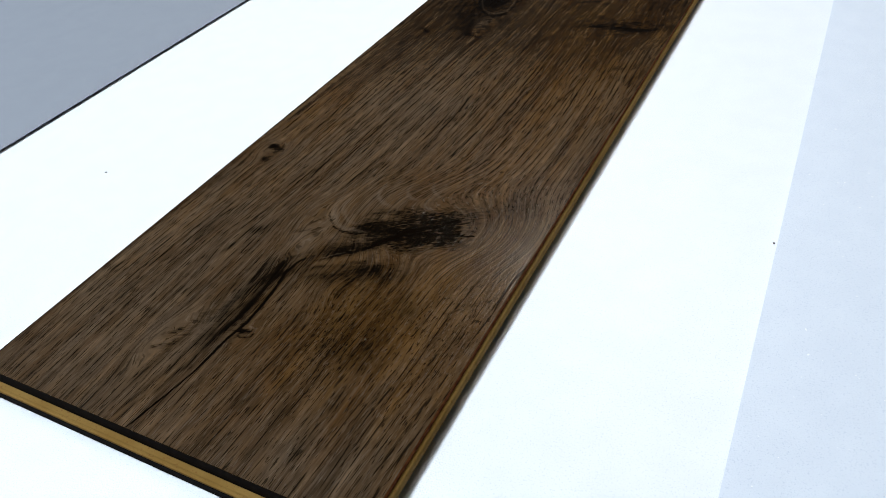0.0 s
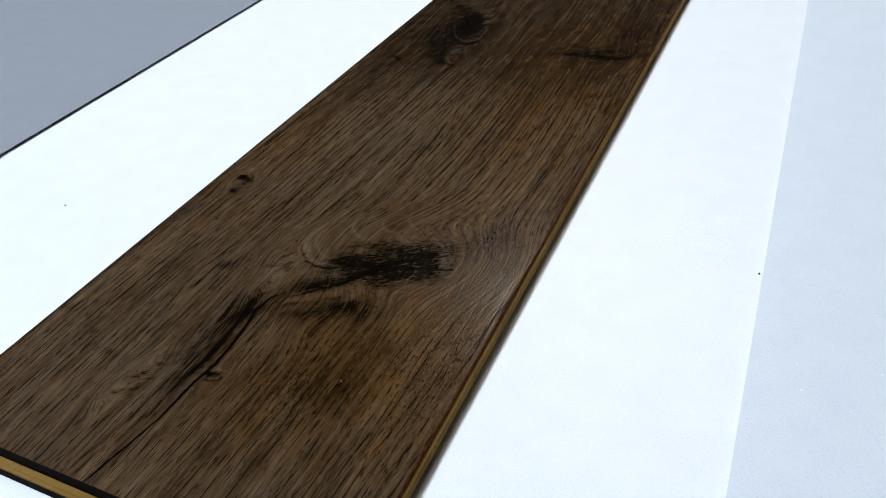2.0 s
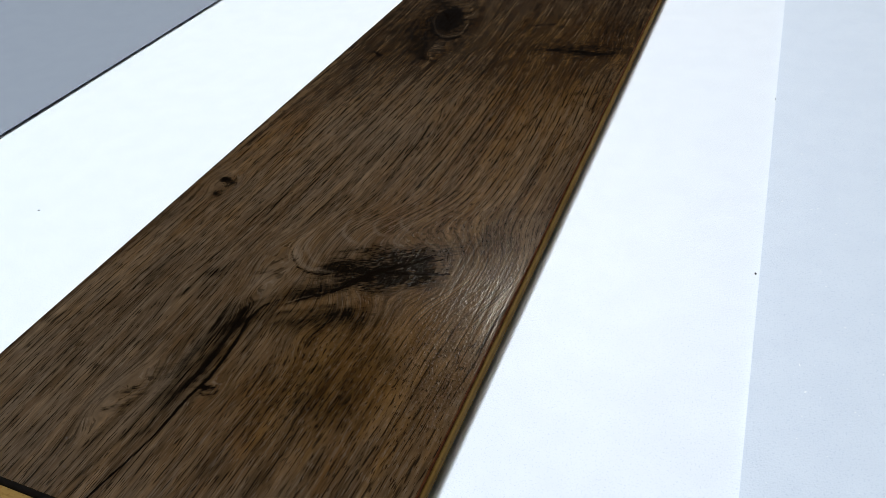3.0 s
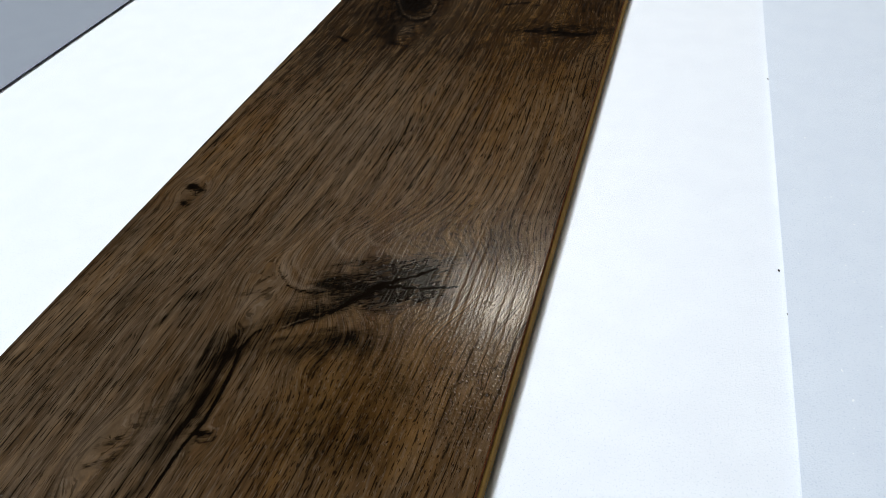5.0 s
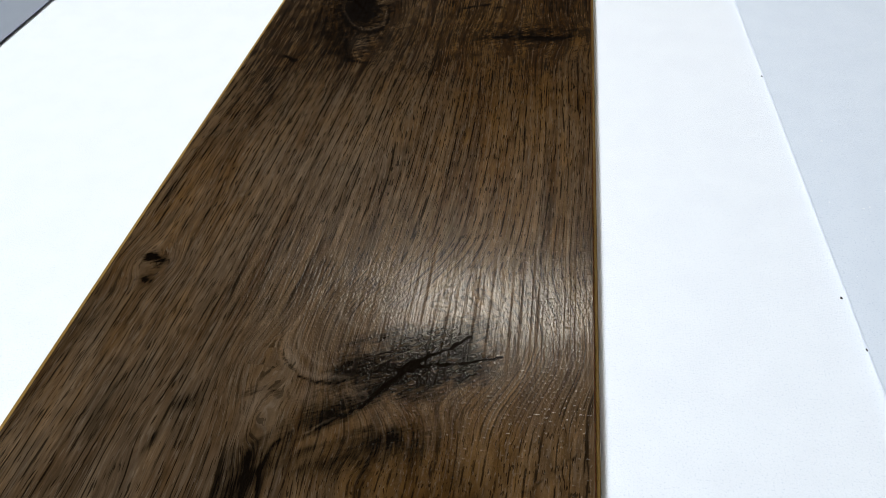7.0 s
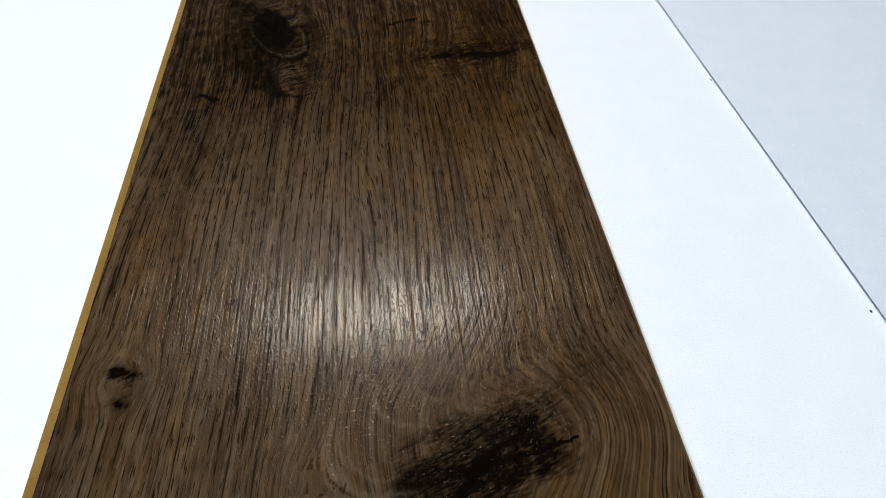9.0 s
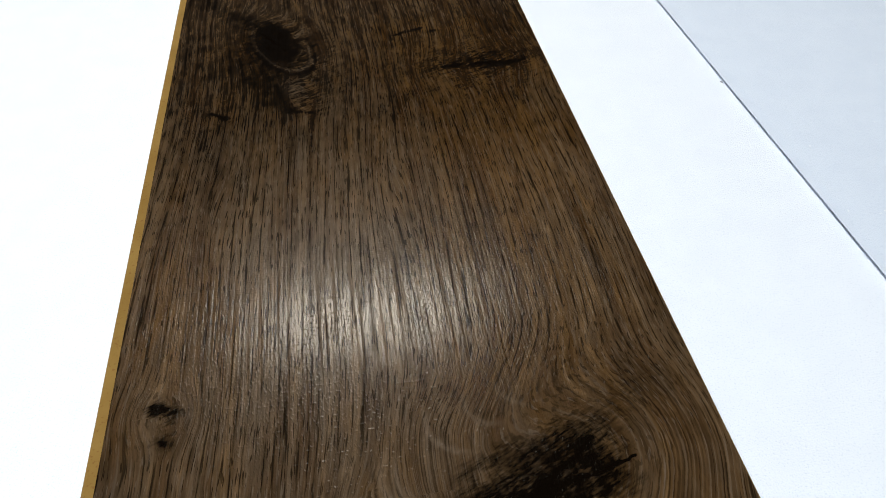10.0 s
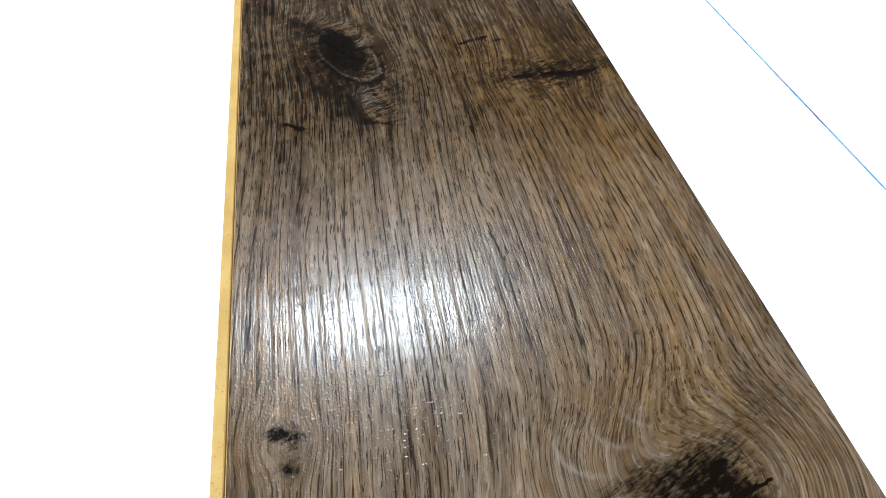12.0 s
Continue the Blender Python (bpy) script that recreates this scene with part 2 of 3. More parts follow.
# ---- the added, unseen room that closes the place ----
setting("floor", box(-2, -2, -0.10, 2, 2.4, -0.004), SCREED)
setting("ceiling", box(-2, -2, 2.5, 2, 2.4, 2.6), DARK_WALL)
setting("wall_south", box(-2, -2.12, -0.10, 2, -2, 2.6), DARK_WALL)
setting("wall_north", box(-2, 2.4, -0.10, 2, 2.52, 2.6), DARK_WALL)
setting("wall_east", box(2, -2.12, -0.10, 2.12, 2.52, 2.6), DARK_WALL)
setting("wall_west", box(-2.12, -2.12, -0.10, -2, 2.52, 2.6), DARK_WALL)


# ---- underlay sheets ----
def sheet(outline, y0, y1, mat, label):
    ob = part("underlay_sheet", prism(outline, y0, y1, "y"), mat)
    return tagged(ob, label, "underlay sheet", "underlay sheets on the floor")


# the middle sheet, and the two whose edges lap over it with a thin open lip
sheet([(-0.215, -0.004), (0.325, -0.004), (0.325, -0.0003), (0.3247, 0), (-0.2147, 0), (-0.215, -0.0003)], -0.45, 1.55, FOAM,
      "white fine-celled foam underlay sheet under the plank")
right_sheet = sheet([(0.0006, 0.0023), (0.0095, 0.0023), (0.017, 0.0001), (0.60, 0.0001), (0.60, 0.0025), (0.0, 0.0025)],
                    -0.5, 1.5, FOAM_BLUE, "bluish white foam underlay sheet lapping over its neighbour")
right_sheet.matrix_world = pose(0.2895, 0, 0, 0, 0, 1.3)
left_sheet = sheet([(-0.0008, 0.0013), (-0.010, 0.0013), (-0.014, 0.0001), (-0.90, 0.0001), (-0.90, 0.0021), (0.0, 0.0021)],
                   -0.5, 1.5, GREY_BOARD, "grey smooth underlay sheet with a dark edge joint")
left_sheet.matrix_world = pose(-0.1765, 0, 0, 0, 0, 0)


# ---- the laminate plank ----
LENGTH, WIDTH, TOP = 1.28, 0.193, 0.008


def gauss(x, y, cx, cy, sx, sy, turn=0.0):
    c, s = math.cos(radians(turn)), math.sin(radians(turn))
    dx, dy = x - cx, y - cy
    return np.exp(-(((dx * c + dy * s) / sx) ** 2) - ((dy * c - dx * s) / sy) ** 2)


def oval(x, y, cx, cy, a, b, turn):
    c, s = math.cos(radians(turn)), math.sin(radians(turn))
    dx, dy = x - cx, y - cy
    return np.hypot((dx * c + dy * s) / a, (dy * c - dx * s) / b)


def smooth(low, high, value):
    t = np.clip((value - low) / (high - low), 0, 1)
    return t * t * (3 - 2 * t)


def lattice(x, y, sx, sy, seed):
    """Smooth noise from -1 to 1 with cells of sx by sy metres."""
    table = np.random.RandomState(seed).uniform(-1, 1, (97, 97))
    px, py = x / sx + 500.3, y / sy + 500.7
    i, j = np.floor(px).astype(int), np.floor(py).astype(int)
    fx, fy = px - i, py - j
    fx, fy = fx * fx * (3 - 2 * fx), fy * fy * (3 - 2 * fy)
    i0, i1, j0, j1 = i % 97, (i + 1) % 97, j % 97, (j + 1) % 97
    low = table[i0, j0] * (1 - fx) + table[i1, j0] * fx
    return low * (1 - fy) + (table[i0, j1] * (1 - fx) + table[i1, j1] * fx) * fy


def crack(x, y, x0, y0, x1, y1, w0, w1):
    """A split from one end to the other, its half width going from w0 to w1."""
    dx, dy = x1 - x0, y1 - y0
    t = np.clip(((x - x0) * dx + (y - y0) * dy) / (dx * dx + dy * dy), 0, 1)
    return np.exp(-(np.hypot(x - x0 - t * dx, y - y0 - t * dy) / (w0 + (w1 - w0) * t)) ** 2)


# knots of the print: centre, half axes, turn, how far the grain gives way, and the rings in it
KNOTS = [
    (0.135, 0.142, 0.033, 0.022, 20, 0.46, 0.75),
    (0.055, 0.412, 0.016, 0.032, 24, 0.85, 0.8),
    (0.066, 0.362, 0.007, 0.014, 15, 0.70, 0.35),
    (0.017, 0.182, 0.009, 0.010, 0, 0.80, 0.3),
    (0.068, 0.047, 0.007, 0.015, -20, 0.80, 0.4),
    (0.085, 0.134, 0.012, 0.016, 10, 0.70, 0.35),
    (0.098, 0.056, 0.005, 0.007, 0, 0.80, 0.4),
    (0.160, 0.377, 0.026, 0.016, 2, 0.35, 0.0),
]


# places where the grain swirls beside the knots: centre, half axes, turn, and how far it is pushed
SWIRLS = [
    (0.112, 0.160, 0.017, 0.016, 20, 0.0110),
    (0.0835, 0.110, 0.0042, 0.013, -5, 0.0040),
    (0.064, 0.036, 0.0055, 0.015, -14, 0.0030),
    (0.047, 0.103, 0.0060, 0.020, -6, 0.0032),
    (0.062, 0.365, 0.0060, 0.013, 10, 0.0038),
    (0.118, 0.092, 0.0100, 0.012, 30, 0.0045),
    (0.028, 0.270, 0.0070, 0.035, 4, 0.0032),
    (0.100, 0.290, 0.0090, 0.050, -4, 0.0040),
]


def arc(x, y, cx, cy, radius, start, stop, width):
    """A stretch of a ring, from one angle to another, that fades at both ends."""
    dx, dy = x - cx, y - cy
    angle = np.degrees(np.arctan2(dy, dx)) % 360
    ends = smooth(start - 18, start + 6, angle) * (1 - smooth(stop - 6, stop + 18, angle))
    return np.exp(-(((np.hypot(dx, dy) - radius) / width) ** 2)) * ends


def print_fields(x, y):
    """The flow of the grain, the warm tint, the dark and the pale figure of the printed oak at places on the plank."""
    wander = 0.0045 * np.sin(9.0 * y + 7 * x + 0.6) + 0.0006 * np.sin(31 * y - 22 * x)
    wander = wander + 0.0016 * lattice(x, y, 0.030, 0.140, 11) + 0.0003 * lattice(x, y, 0.012, 0.060, 12)
    u, v = x + wander, y.copy()
    for cx, cy, a, b, turn, give, rings in KNOTS:
        r = oval(x, y, cx, cy, a, b, turn)
        u = u - (x - cx) * give * np.exp(-(r ** 2) / 1.3)
    for cx, cy, a, b, turn, push in SWIRLS:
        u = u + push * gauss(x, y, cx, cy, a, b, turn)
    # short-fibred heart below the large knot
    v = v + 0.08 * np.tanh((y - 0.080) / 0.035) * np.exp(-(((x - 0.150) / 0.045) ** 4))
    calm = np.zeros_like(x)
    r = oval(x, y, 0.135, 0.142, 0.033, 0.022, 20)
    rib = np.exp(-(((r - 1.40) / 0.42) ** 2)) * smooth(0.95, 1.3, r) * (0.25 + 0.75 * smooth(0.110, 0.140, y)) * (0.75 + 0.25 * np.tanh((x - 0.130 + 0.8 * (y - 0.142)) / 0.010))
    for cx, cy, a, b, turn, give, rings in KNOTS:
        r = oval(x, y, cx, cy, a, b, turn)
        outer = (0.5 + 0.5 * np.tanh((1.2 * (x - cx) + 0.6 * (y - cy)) / (0.5 * a))) * (0.55 if a > 0.03 else 0.1) + (0.35 * smooth(0.118, 0.145, y) if a > 0.03 else 0.0)
        inside = rings * np.exp(-((r / (0.85 + outer)) ** 3))
        calm = np.maximum(calm, np.exp(-((r / 1.4) ** 2)))
        side = np.tanh((x - cx + 0.7 * a) / (0.4 * a)) if a > 0.03 else 1.0
        u = u * (1 - inside) + inside * (cx + 0.35 * side * r * (a + b))
        round_it = np.arctan2(y - cy, x - cx) * 0.5 * (a + b)
        v = v * (1 - inside) + inside * (cy + round_it)
    warm = 0.35 + 0.65 * gauss(x, y, 0.145, 0.080, 0.045, 0.050) + 0.45 * gauss(x, y, 0.152, 0.310, 0.040, 0.100)
    warm += 0.55 * gauss(x, y, 0.150, 0.390, 0.050, 0.045) + 0.45 * gauss(x, y, 0.040, 0.395, 0.026, 0.045)
    warm += 0.26 * gauss(x, y, 0.148, 0.180, 0.040, 0.022) - 0.30 * gauss(x, y, 0.040, 0.060, 0.045, 0.090)
    warm += 0.30 * gauss(x, y, 0.018, 0.230, 0.020, 0.050) - 0.25 * gauss(x, y, 0.075, 0.240, 0.045, 0.080)
    warm += 0.14 * smooth(0.25, 0.36, y)
    warm -= 0.30 * gauss(x, y, 0.165, 0.010, 0.050, 0.025)
    dark, pale = np.zeros_like(x), np.zeros_like(x)
    worn = 0.92 + 0.20 * lattice(x, y, 0.0035, 0.006, 5) + 0.14 * lattice(x, y, 0.0012, 0.0025, 6)
    straight = x + 0.0003 * lattice(x, y, 0.010, 0.025, 23)
    x, y = (x + 0.0009 * lattice(x, y, 0.008, 0.012, 1) + 0.0005 * lattice(x, y, 0.0018, 0.003, 2),
            y + 0.0009 * lattice(x, y, 0.009, 0.010, 3) + 0.0006 * lattice(x, y, 0.0016, 0.0026, 4))

    def deepen(mask, depth):
        np.copyto(dark, 1 - (1 - dark) * (1 - np.clip(depth * mask * worn, 0, 1)))

    def lighten(mask, depth):
        np.copyto(pale, 1 - (1 - pale) * (1 - np.clip(depth * mask * worn, 0, 1)))

    # the large knot, its splits and the shade that trails from it
    r = oval(x, y, 0.1355, 0.1405, 0.0285, 0.0180, 15)
    r = r + 0.09 * np.sin(5 * np.arctan2(y - 0.142, x - 0.136)) + 0.10 * lattice(x, y, 0.004, 0.004, 21)
    deepen(1 - smooth(0.50, 1.18, r), 0.63)
    deepen(gauss(x, y, 0.146, 0.142, 0.014, 0.012, 15), 0.35)
    deepen(gauss(x, y, 0.121, 0.127, 0.016, 0.0060, 32), 0.50)
    deepen(gauss(x, y, 0.116, 0.150, 0.013, 0.0035, 25), 0.45)
    deepen(gauss(x, y, 0.108, 0.134, 0.0025, 0.008, -12), 0.55)
    deepen(crack(x, y, 0.105, 0.110, 0.118, 0.1205, 0.0006, 0.0012), 0.70)
    deepen(crack(x, y, 0.118, 0.1205, 0.132, 0.1395, 0.0011, 0.0017), 1.15)
    deepen(crack(x, y, 0.131, 0.1385, 0.151, 0.1530, 0.0016, 0.0006), 1.15)
    deepen(crack(x, y, 0.130, 0.1370, 0.162, 0.1445, 0.0013, 0.0006), 1.15)
    deepen(crack(x, y, 0.110, 0.1330, 0.131, 0.1370, 0.0008, 0.0012), 0.90)
    deepen(gauss(x, y, 0.118, 0.103, 0.024, 0.0075, 26), 0.32)
    deepen(crack(x, y, 0.104, 0.0950, 0.131, 0.1090, 0.0030, 0.0022), 0.30)
    deepen(crack(x, y, 0.101, 0.1000, 0.123, 0.1115, 0.0016, 0.0012), 0.34)
    deepen(crack(x, y, 0.100, 0.1060, 0.117, 0.1165, 0.0010, 0.0016), 0.40)
    deepen(gauss(x, y, 0.105, 0.119, 0.015, 0.010, 30), 0.28)
    deepen(gauss(x, y, 0.114, 0.134, 0.011, 0.009, 20), 0.52)
    deepen(gauss(x, y, 0.109, 0.1155, 0.012, 0.0035, 35), 0.45)
    deepen(gauss(x, y, 0.133, 0.1085, 0.012, 0.0045, 15), 0.20)
    deepen(gauss(x, y, 0.106, 0.1165, 0.010, 0.0030, 32), 0.45)
    deepen(gauss(x, y, 0.0935, 0.1000, 0.0050, 0.0170, -20), 0.32)
    deepen(gauss(x, y, 0.0840, 0.0760, 0.0095, 0.0340, 0), 0.40)
    lighten(gauss(x, y, 0.115, 0.1285, 0.0040, 0.0022, 30), 0.30)
    lighten(crack(x, y, 0.101, 0.1085, 0.1105, 0.1150, 0.0004, 0.0005), 0.75)
    lighten(arc(x, y, 0.104, 0.150, 0.0192, 165, 285, 0.0014), 0.62)
    lighten(arc(x, y, 0.104, 0.151, 0.0150, 170, 265, 0.0010), 0.36)
    lighten(arc(x, y, 0.113, 0.166, 0.0125, 170, 262, 0.0010), 0.55)
    lighten(arc(x, y, 0.124, 0.173, 0.0110, 175, 262, 0.0009), 0.42)
    lighten(arc(x, y, 0.135, 0.178, 0.0105, 180, 262, 0.0008), 0.34)
    lighten(gauss(x, y, 0.0815, 0.1190, 0.0030, 0.0065, -5), 0.45)
    lighten(gauss(x, y, 0.0985, 0.1225, 0.0035, 0.0042, 0), 0.38)
    deepen(arc(x, y, 0.0835, 0.1160, 0.0080, 45, 150, 0.0022), 0.34)
    deepen(arc(x, y, 0.104, 0.150, 0.0215, 185, 270, 0.0009), 0.45)
    # the long split and the shade beside it
    line = np.interp(y, [-0.02, 0.0, 0.019, 0.033, 0.051, 0.062, 0.080, 0.094, 0.104, 0.110], [0.0865, 0.0870, 0.0910, 0.0930, 0.0935, 0.0955, 0.0945, 0.0915, 0.0930, 0.0990])
    fade = 1 - smooth(0.092, 0.116, y)
    deepen(np.exp(-(((straight - line) / (0.0006 + 0.0040 * np.clip(y, 0, 0.07))) ** 2)) * fade, 0.95)
    deepen(np.exp(-(((straight - line + 0.006) / 0.0065) ** 2)) * smooth(0.01, 0.065, y) * fade, 0.42)
    deepen(np.exp(-(((straight - line + 0.0055) / 0.0014) ** 2)) * smooth(0.005, 0.03, y) * fade, 0.60)
    deepen(np.exp(-(((straight - line + 0.011) / 0.0018) ** 2)) * (1 - smooth(0.04, 0.07, y)), 0.40)
    deepen(np.exp(-(((straight - line + 0.020) / 0.0040) ** 2)) * (1 - smooth(0.05, 0.08, y)), 0.30)
    deepen(np.exp(-(((x - 0.0800) / 0.0022) ** 2)) * smooth(0.050, 0.065, y) * (1 - smooth(0.085, 0.105, y)), 0.42)
    lighten(np.exp(-(((straight - line + 0.0145) / 0.0020) ** 2)) * smooth(0.02, 0.04, y) * (1 - smooth(0.07, 0.09, y)), 0.30)
    deepen(gauss(x, y, 0.0972, 0.0566, 0.0026, 0.0017, 25), 0.95)
    deepen(arc(x, y, 0.0980, 0.0575, 0.0042, 250, 350, 0.0007), 0.55)
    lighten(crack(x, y, 0.0985, 0.0605, 0.1015, 0.0600, 0.0004, 0.0004), 0.65)
    deepen(arc(x, y, 0.0655, 0.0490, 0.0048, 250, 360, 0.0014), 0.36)
    deepen(arc(x, y, 0.0640, 0.0440, 0.0085, 270, 355, 0.0016), 0.28)
    deepen(crack(x, y, 0.0560, 0.026, 0.0690, 0.0385, 0.0014, 0.0014), 0.24)
    lighten(gauss(x, y, 0.0590, 0.0440, 0.0050, 0.0120, -10), 0.15)
    deepen(gauss(x, y, 0.0585, 0.1165, 0.0060, 0.0060, 0), 0.48)
    deepen(gauss(x, y, 0.0530, 0.1020, 0.0022, 0.0100, -8), 0.50)
    deepen(gauss(x, y, 0.0300, 0.1130, 0.0020, 0.0140, -5), 0.45)
    # the shaded heart below the large knot
    deepen(gauss(x, y, 0.138, 0.072, 0.032, 0.034, 10), 0.36)
    deepen(gauss(x, y, 0.130, 0.103, 0.028, 0.012, 20), 0.25)
    deepen(gauss(x, y, 0.147, 0.063, 0.010, 0.010, 0), 0.16)
    deepen(gauss(x, y, 0.156, 0.092, 0.010, 0.008, 20), 0.30)
    deepen(crack(x, y, 0.172, 0.095, 0.189, 0.110, 0.0008, 0.0006), 0.40)
    deepen(gauss(x, y, 0.172, 0.172, 0.022, 0.010, 20), 0.25)
    deepen(gauss(x, y, 0.150, 0.158, 0.026, 0.010, 15), 0.32)
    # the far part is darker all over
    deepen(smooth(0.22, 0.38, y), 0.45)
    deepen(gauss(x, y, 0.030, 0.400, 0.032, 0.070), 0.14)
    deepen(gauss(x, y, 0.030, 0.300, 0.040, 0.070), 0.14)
    # the second knot with the eye below it
    r = oval(x, y, 0.0535, 0.4160, 0.0125, 0.0255, 22) + 0.06 * lattice(x, y, 0.004, 0.006, 22)
    deepen(1 - smooth(0.60, 1.06, r), 0.60)
    deepen(gauss(x, y, 0.0510, 0.4270, 0.0080, 0.0110, 20), 0.36)
    ring = oval(x, y, 0.0560, 0.4090, 0.0140, 0.0300, 21)
    deepen(np.exp(-(((ring - 1.0) / 0.07) ** 2)) * (1 - smooth(0.400, 0.430, y)), 0.55)
    lighten(np.exp(-(((ring - 0.86) / 0.05) ** 2)) * (1 - smooth(0.395, 0.425, y)), 0.45)
    deepen(crack(x, y, 0.0440, 0.4270, 0.0580, 0.4070, 0.0006, 0.0012), 0.95)
    deepen(gauss(x, y, 0.0535, 0.3540, 0.0045, 0.0160, 12), 0.32)
    deepen(crack(x, y, 0.0500, 0.3800, 0.0600, 0.3480, 0.0010, 0.0022), 0.36)
    deepen(crack(x, y, 0.0600, 0.3480, 0.0710, 0.3440, 0.0018, 0.0008), 0.48)
    deepen(gauss(x, y, 0.0430, 0.3830, 0.0075, 0.0220, 10), 0.24)
    deepen(gauss(x, y, 0.0460, 0.3850, 0.020, 0.032, 10), 0.30)
    lighten(gauss(x, y, 0.0620, 0.3670, 0.0045, 0.0090, 15), 0.42)
    deepen(crack(x, y, 0.0040, 0.4740, 0.0410, 0.4370, 0.0065, 0.0050), 0.30)
    deepen(gauss(x, y, 0.0560, 0.4080, 0.020, 0.038, 22), 0.32)
    deepen(gauss(x, y, 0.160, 0.380, 0.032, 0.009, 3), 0.42)
    # small pin knots and short splits
    deepen(gauss(x, y, 0.0150, 0.1848, 0.0045, 0.0028, -8), 1.00)
    deepen(gauss(x, y, 0.0215, 0.1828, 0.0032, 0.0024, 0), 0.75)
    deepen(gauss(x, y, 0.0185, 0.1715, 0.0026, 0.0024, 0), 0.95)
    deepen(gauss(x, y, 0.0190, 0.1780, 0.0045, 0.0110, 10), 0.34)
    lighten(gauss(x, y, 0.0245, 0.1850, 0.0016, 0.0060, 10), 0.35)
    deepen(crack(x, y, 0.0220, 0.3520, 0.0300, 0.3470, 0.0009, 0.0013), 1.00)
    deepen(crack(x, y, 0.139, 0.3755, 0.146, 0.3762, 0.0016, 0.0016), 0.80)
    deepen(crack(x, y, 0.154, 0.3762, 0.167, 0.3758, 0.0014, 0.0018), 0.95)
    deepen(crack(x, y, 0.146, 0.3765, 0.172, 0.3730, 0.0030, 0.0026), 0.42)
    deepen(crack(x, y, 0.170, 0.3740, 0.183, 0.3775, 0.0022, 0.0022), 0.58)
    deepen(crack(x, y, 0.117, 0.4130, 0.133, 0.4190, 0.0013, 0.0010), 0.72)
    deepen(gauss(x, y, 0.1385, 0.4142, 0.0032, 0.0014, 5), 0.60)
    return u, v, np.clip(warm, 0, 1), np.clip(dark, 0, 1), calm, rib, np.clip(pale, 0, 1)


def decor_layer(parent):
    """The printed top layer, as a fine sheet with a thin rim turned down round it."""
    xs = np.linspace(0, WIDTH, 481)
    ys = np.concatenate([np.linspace(0, 0.525, 1201), np.linspace(0.525, LENGTH, 190)[1:]])
    nx, ny = len(xs), len(ys)
    gx, gy = np.meshgrid(xs, ys)
    gx, gy = gx.ravel(), gy.ravel()
    verts = np.column_stack([gx, gy, np.full(gx.shape, TOP)])
    rim = np.concatenate([np.arange(nx), np.arange(1, ny) * nx + nx - 1, (ny - 1) * nx + np.arange(nx - 2, -1, -1), np.arange(ny - 2, 0, -1) * nx])
    verts = np.concatenate([verts, verts[rim] - (0, 0, 0.0004)])
    i, j = np.meshgrid(np.arange(nx - 1), np.arange(ny - 1))
    a = (j * nx + i).ravel()
    faces = np.column_stack([a, a + 1, a + nx + 1, a + nx])
    low = nx * ny + np.arange(len(rim))
    faces = np.concatenate([faces, np.column_stack([rim, low, np.roll(low, -1), np.roll(rim, -1)])])
    me = bpy.data.meshes.new("decor_layer")
    me.from_pydata(verts.tolist(), [], faces.tolist())
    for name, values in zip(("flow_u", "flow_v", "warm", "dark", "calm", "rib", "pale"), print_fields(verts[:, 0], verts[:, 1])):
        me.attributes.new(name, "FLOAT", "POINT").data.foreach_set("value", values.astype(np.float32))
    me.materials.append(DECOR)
    me.update()
    ob = new("decor_layer", me)
    ob.parent = parent
    return tagged(ob, "dark grey-brown oak print with knots and embossed grain")


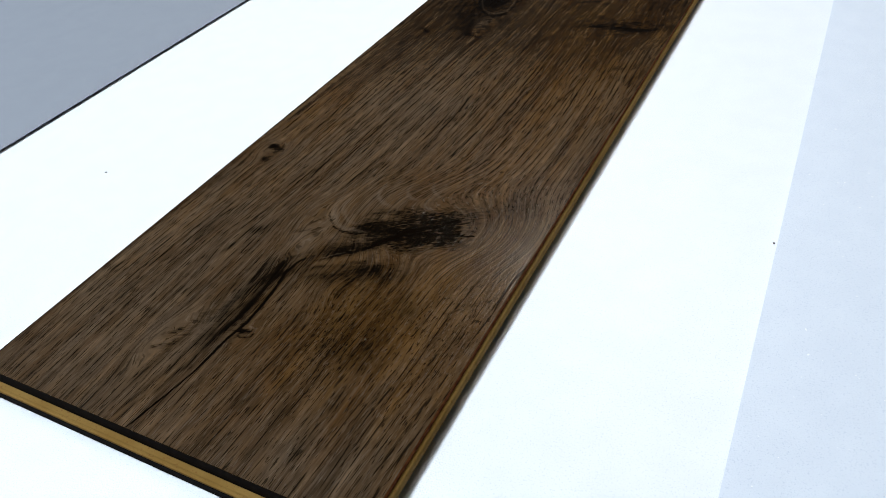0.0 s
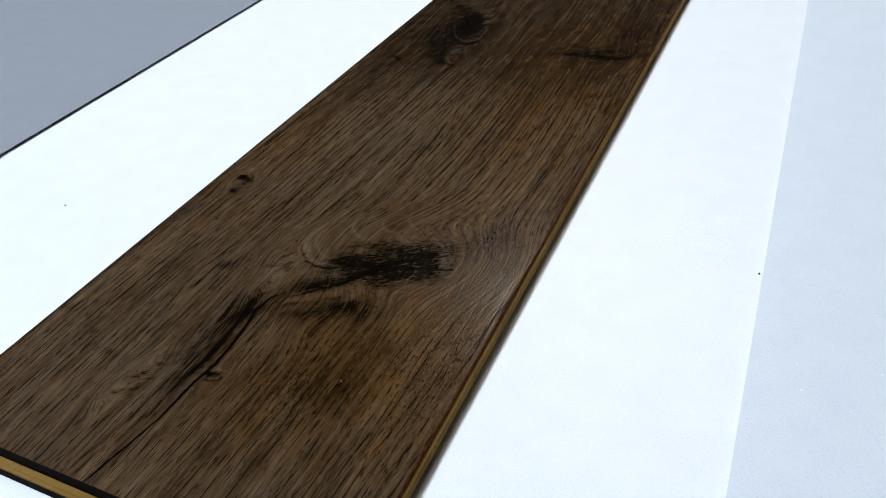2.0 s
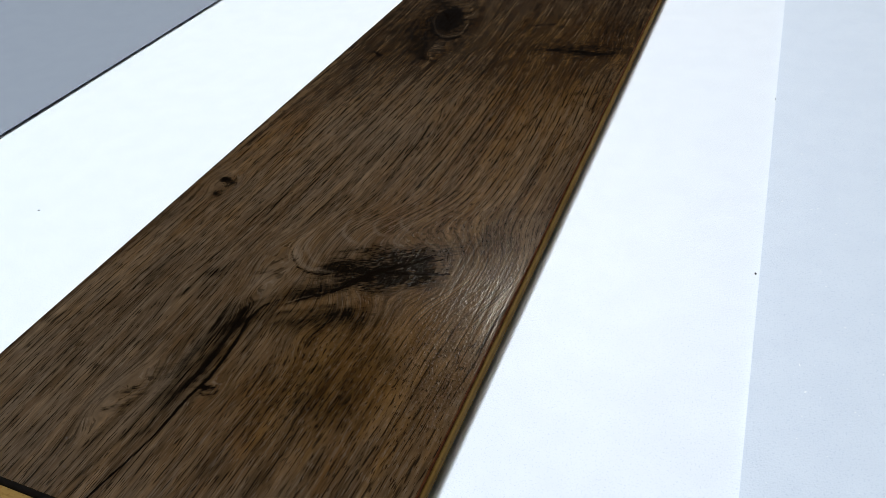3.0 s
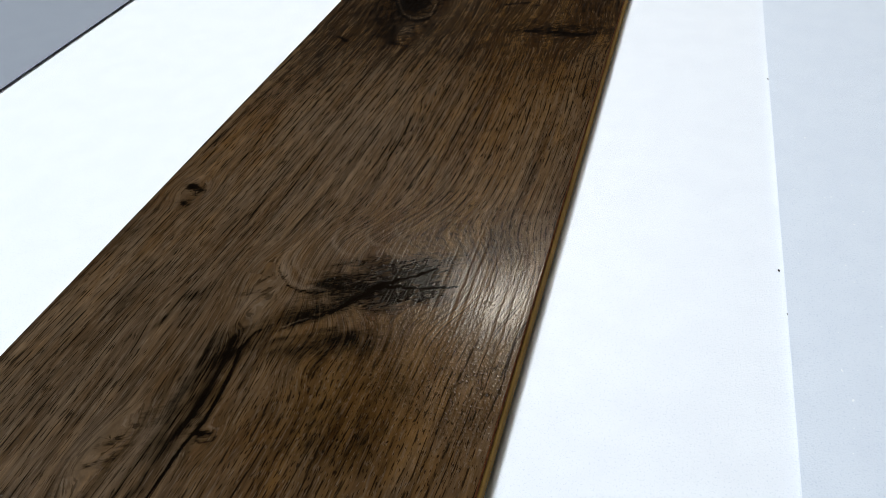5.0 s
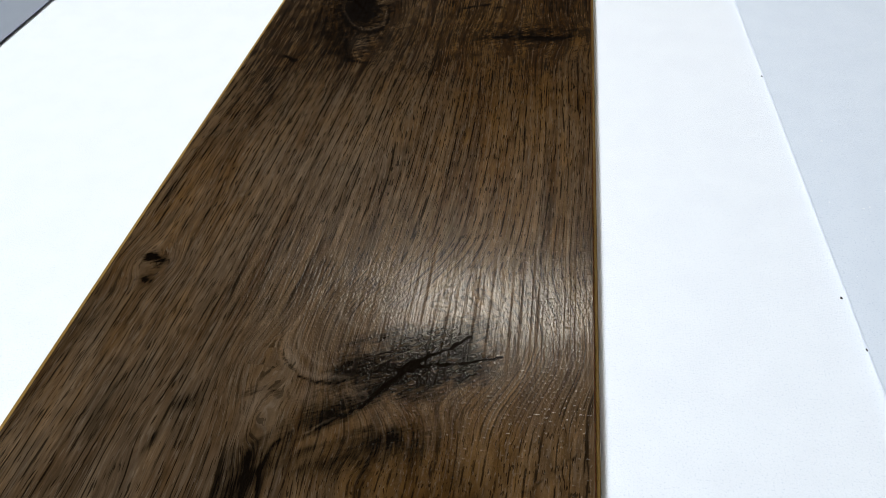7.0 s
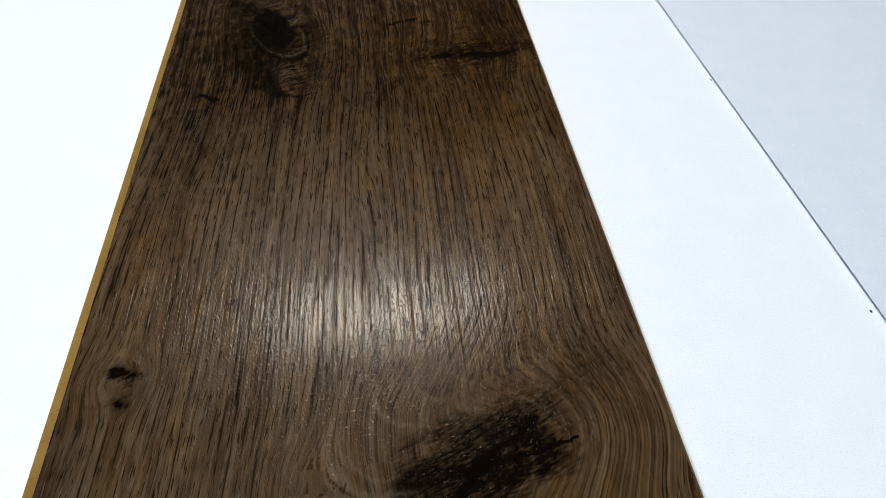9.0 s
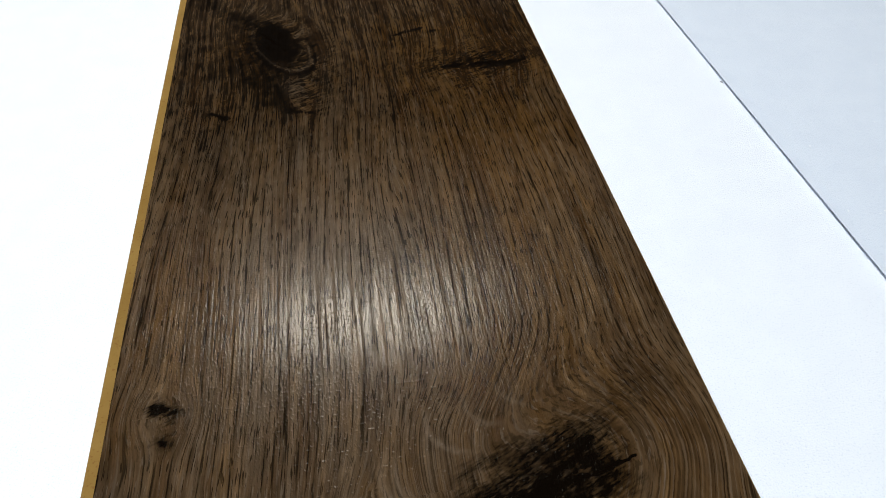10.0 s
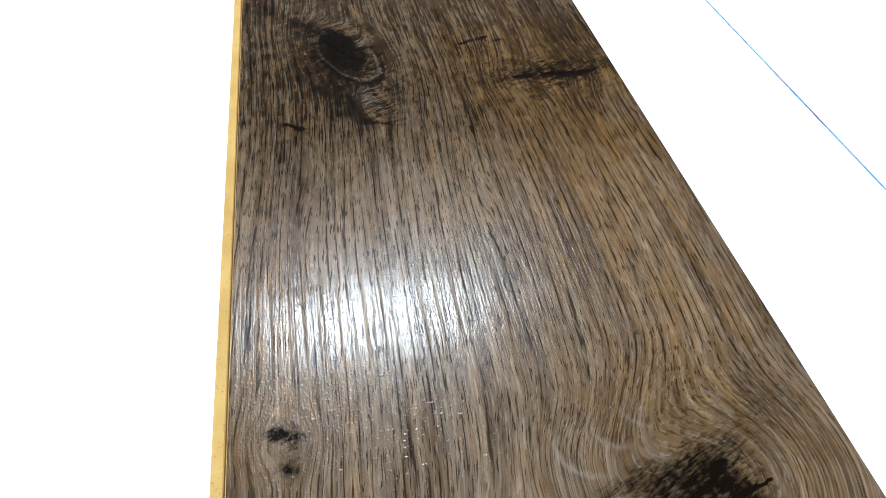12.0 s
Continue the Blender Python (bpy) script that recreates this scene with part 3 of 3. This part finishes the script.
def laminate_plank():
    plank = tagged(new("laminate_plank"), "dark grey-brown oak laminate floor plank with knots lying on white foam", "floor plank")
    decor_layer(plank)
    body = [(0.0, 0.0002), (0.1915, 0.0002), (0.1915, 0.0022), (WIDTH, 0.0024), (WIDTH, 0.0076), (0.0, 0.0076)]
    part("core", prism(body, 0.005, LENGTH, "y"), CORE, plank, "ochre pressed wood fibre core")
    # painted bevel drawn down over the groove, its black standing in for the groove's shade
    upper = [(-0.0010, 0.0030), (0.005, 0.0030), (0.005, 0.0076), (0.0002, 0.0076), (-0.0001, 0.0072), (-0.0008, 0.0048)]
    part("upper_lip", prism(upper, 0.0, WIDTH, "x"), PAINT_AND_SHADE, plank, "black painted bevelled end edge with the groove's shade painted in")
    lower = [(0.005, 0.0002), (-0.0010, 0.0002), (-0.0010, 0.0012), (-0.0046, 0.0012), (-0.0050, 0.0016), (-0.0050, 0.0029), (-0.0047, 0.0032), (-0.0038, 0.0032), (-0.0030, 0.0028), (0.005, 0.0026)]
    part("end_lip", prism(lower, 0.0, WIDTH, "x"), CORE, plank, "ochre lower lip of the end joint")
    # black strip added in place of the shadow below the end lip
    shade_strip = [(-0.0012, 0.0002), (-0.0058, 0.0002), (-0.0060, 0.0004), (-0.0053, 0.0026), (-0.0051, 0.0026), (-0.0051, 0.0011), (-0.0012, 0.0011)]
    part("lip_shade_strip", prism(shade_strip, 0.0, WIDTH, "x"), PAINT_AND_SHADE, plank, "black strip standing in for the shade under the end joint")
    side = [(0.0, 0.0002), (-0.0055, 0.0002), (-0.0060, 0.0008), (-0.0060, 0.0026), (-0.0057, 0.0029), (-0.0050, 0.0030), (-0.0022, 0.0029), (-0.0018, 0.0026), (-0.0015, 0.0018), (0.0, 0.0018)]
    part("side_lip", prism(side, 0.0, LENGTH, "y"), CORE, plank, "ochre locking lip along the side")
    tongue = [(WIDTH, 0.0023), (0.1943, 0.0024), (0.1948, 0.0028), (0.1951, 0.0034), (0.1950, 0.0046), (0.1946, 0.0056), (0.1940, 0.0062), (0.1935, 0.0064), (WIDTH, 0.0065)]
    part("tongue", prism(tongue, 0.001, LENGTH, "y"), CORE, plank, "ochre tongue along the side")
    bevel = [(WIDTH, 0.00655), (0.1935, 0.00655), (0.1935, 0.0070), (0.1933, 0.0076), (0.1931, 0.0078), (WIDTH, 0.0079)]
    part("painted_bevel", prism(bevel, 0.0, LENGTH, "y"), BEVEL_PAINT, plank, "dark red-brown painted bevel")
    return plank


laminate_plank()


# ---- crumbs on the sheets ----
def crumb(x, y, z, sx, sy, sz, turn, seed):
    bm = bmesh.new()
    bmesh.ops.create_icosphere(bm, subdivisions=2, radius=1)
    for vert in bm.verts:
        vert.co *= 1 + 0.35 * noise.noise(vert.co * 1.7 + Vector((seed, 0, 0)))
        vert.co = Vector((vert.co.x * sx, vert.co.y * sy, max(vert.co.z, -0.8) * sz))
    ob = part("crumb", bm, CRUMB)
    ob.matrix_world = pose(x, y, z + 0.8 * sz, 0, 0, turn)
    return tagged(ob, "tiny black crumb of dirt on white foam", "crumb", "crumbs on the underlay")


crumb(0.2838, 0.1895, 0, 0.0007, 0.0004, 0.0003, 110, 1)
crumb(-0.0817, 0.1406, 0, 0.0007, 0.0005, 0.0003, 20, 2)
# bits caught along the lapped edge
crumb(0.2864, 0.1650, 0, 0.0003, 0.0007, 0.0002, 12, 3)
crumb(0.2817, 0.3500, 0, 0.0003, 0.0010, 0.0002, 14, 4)
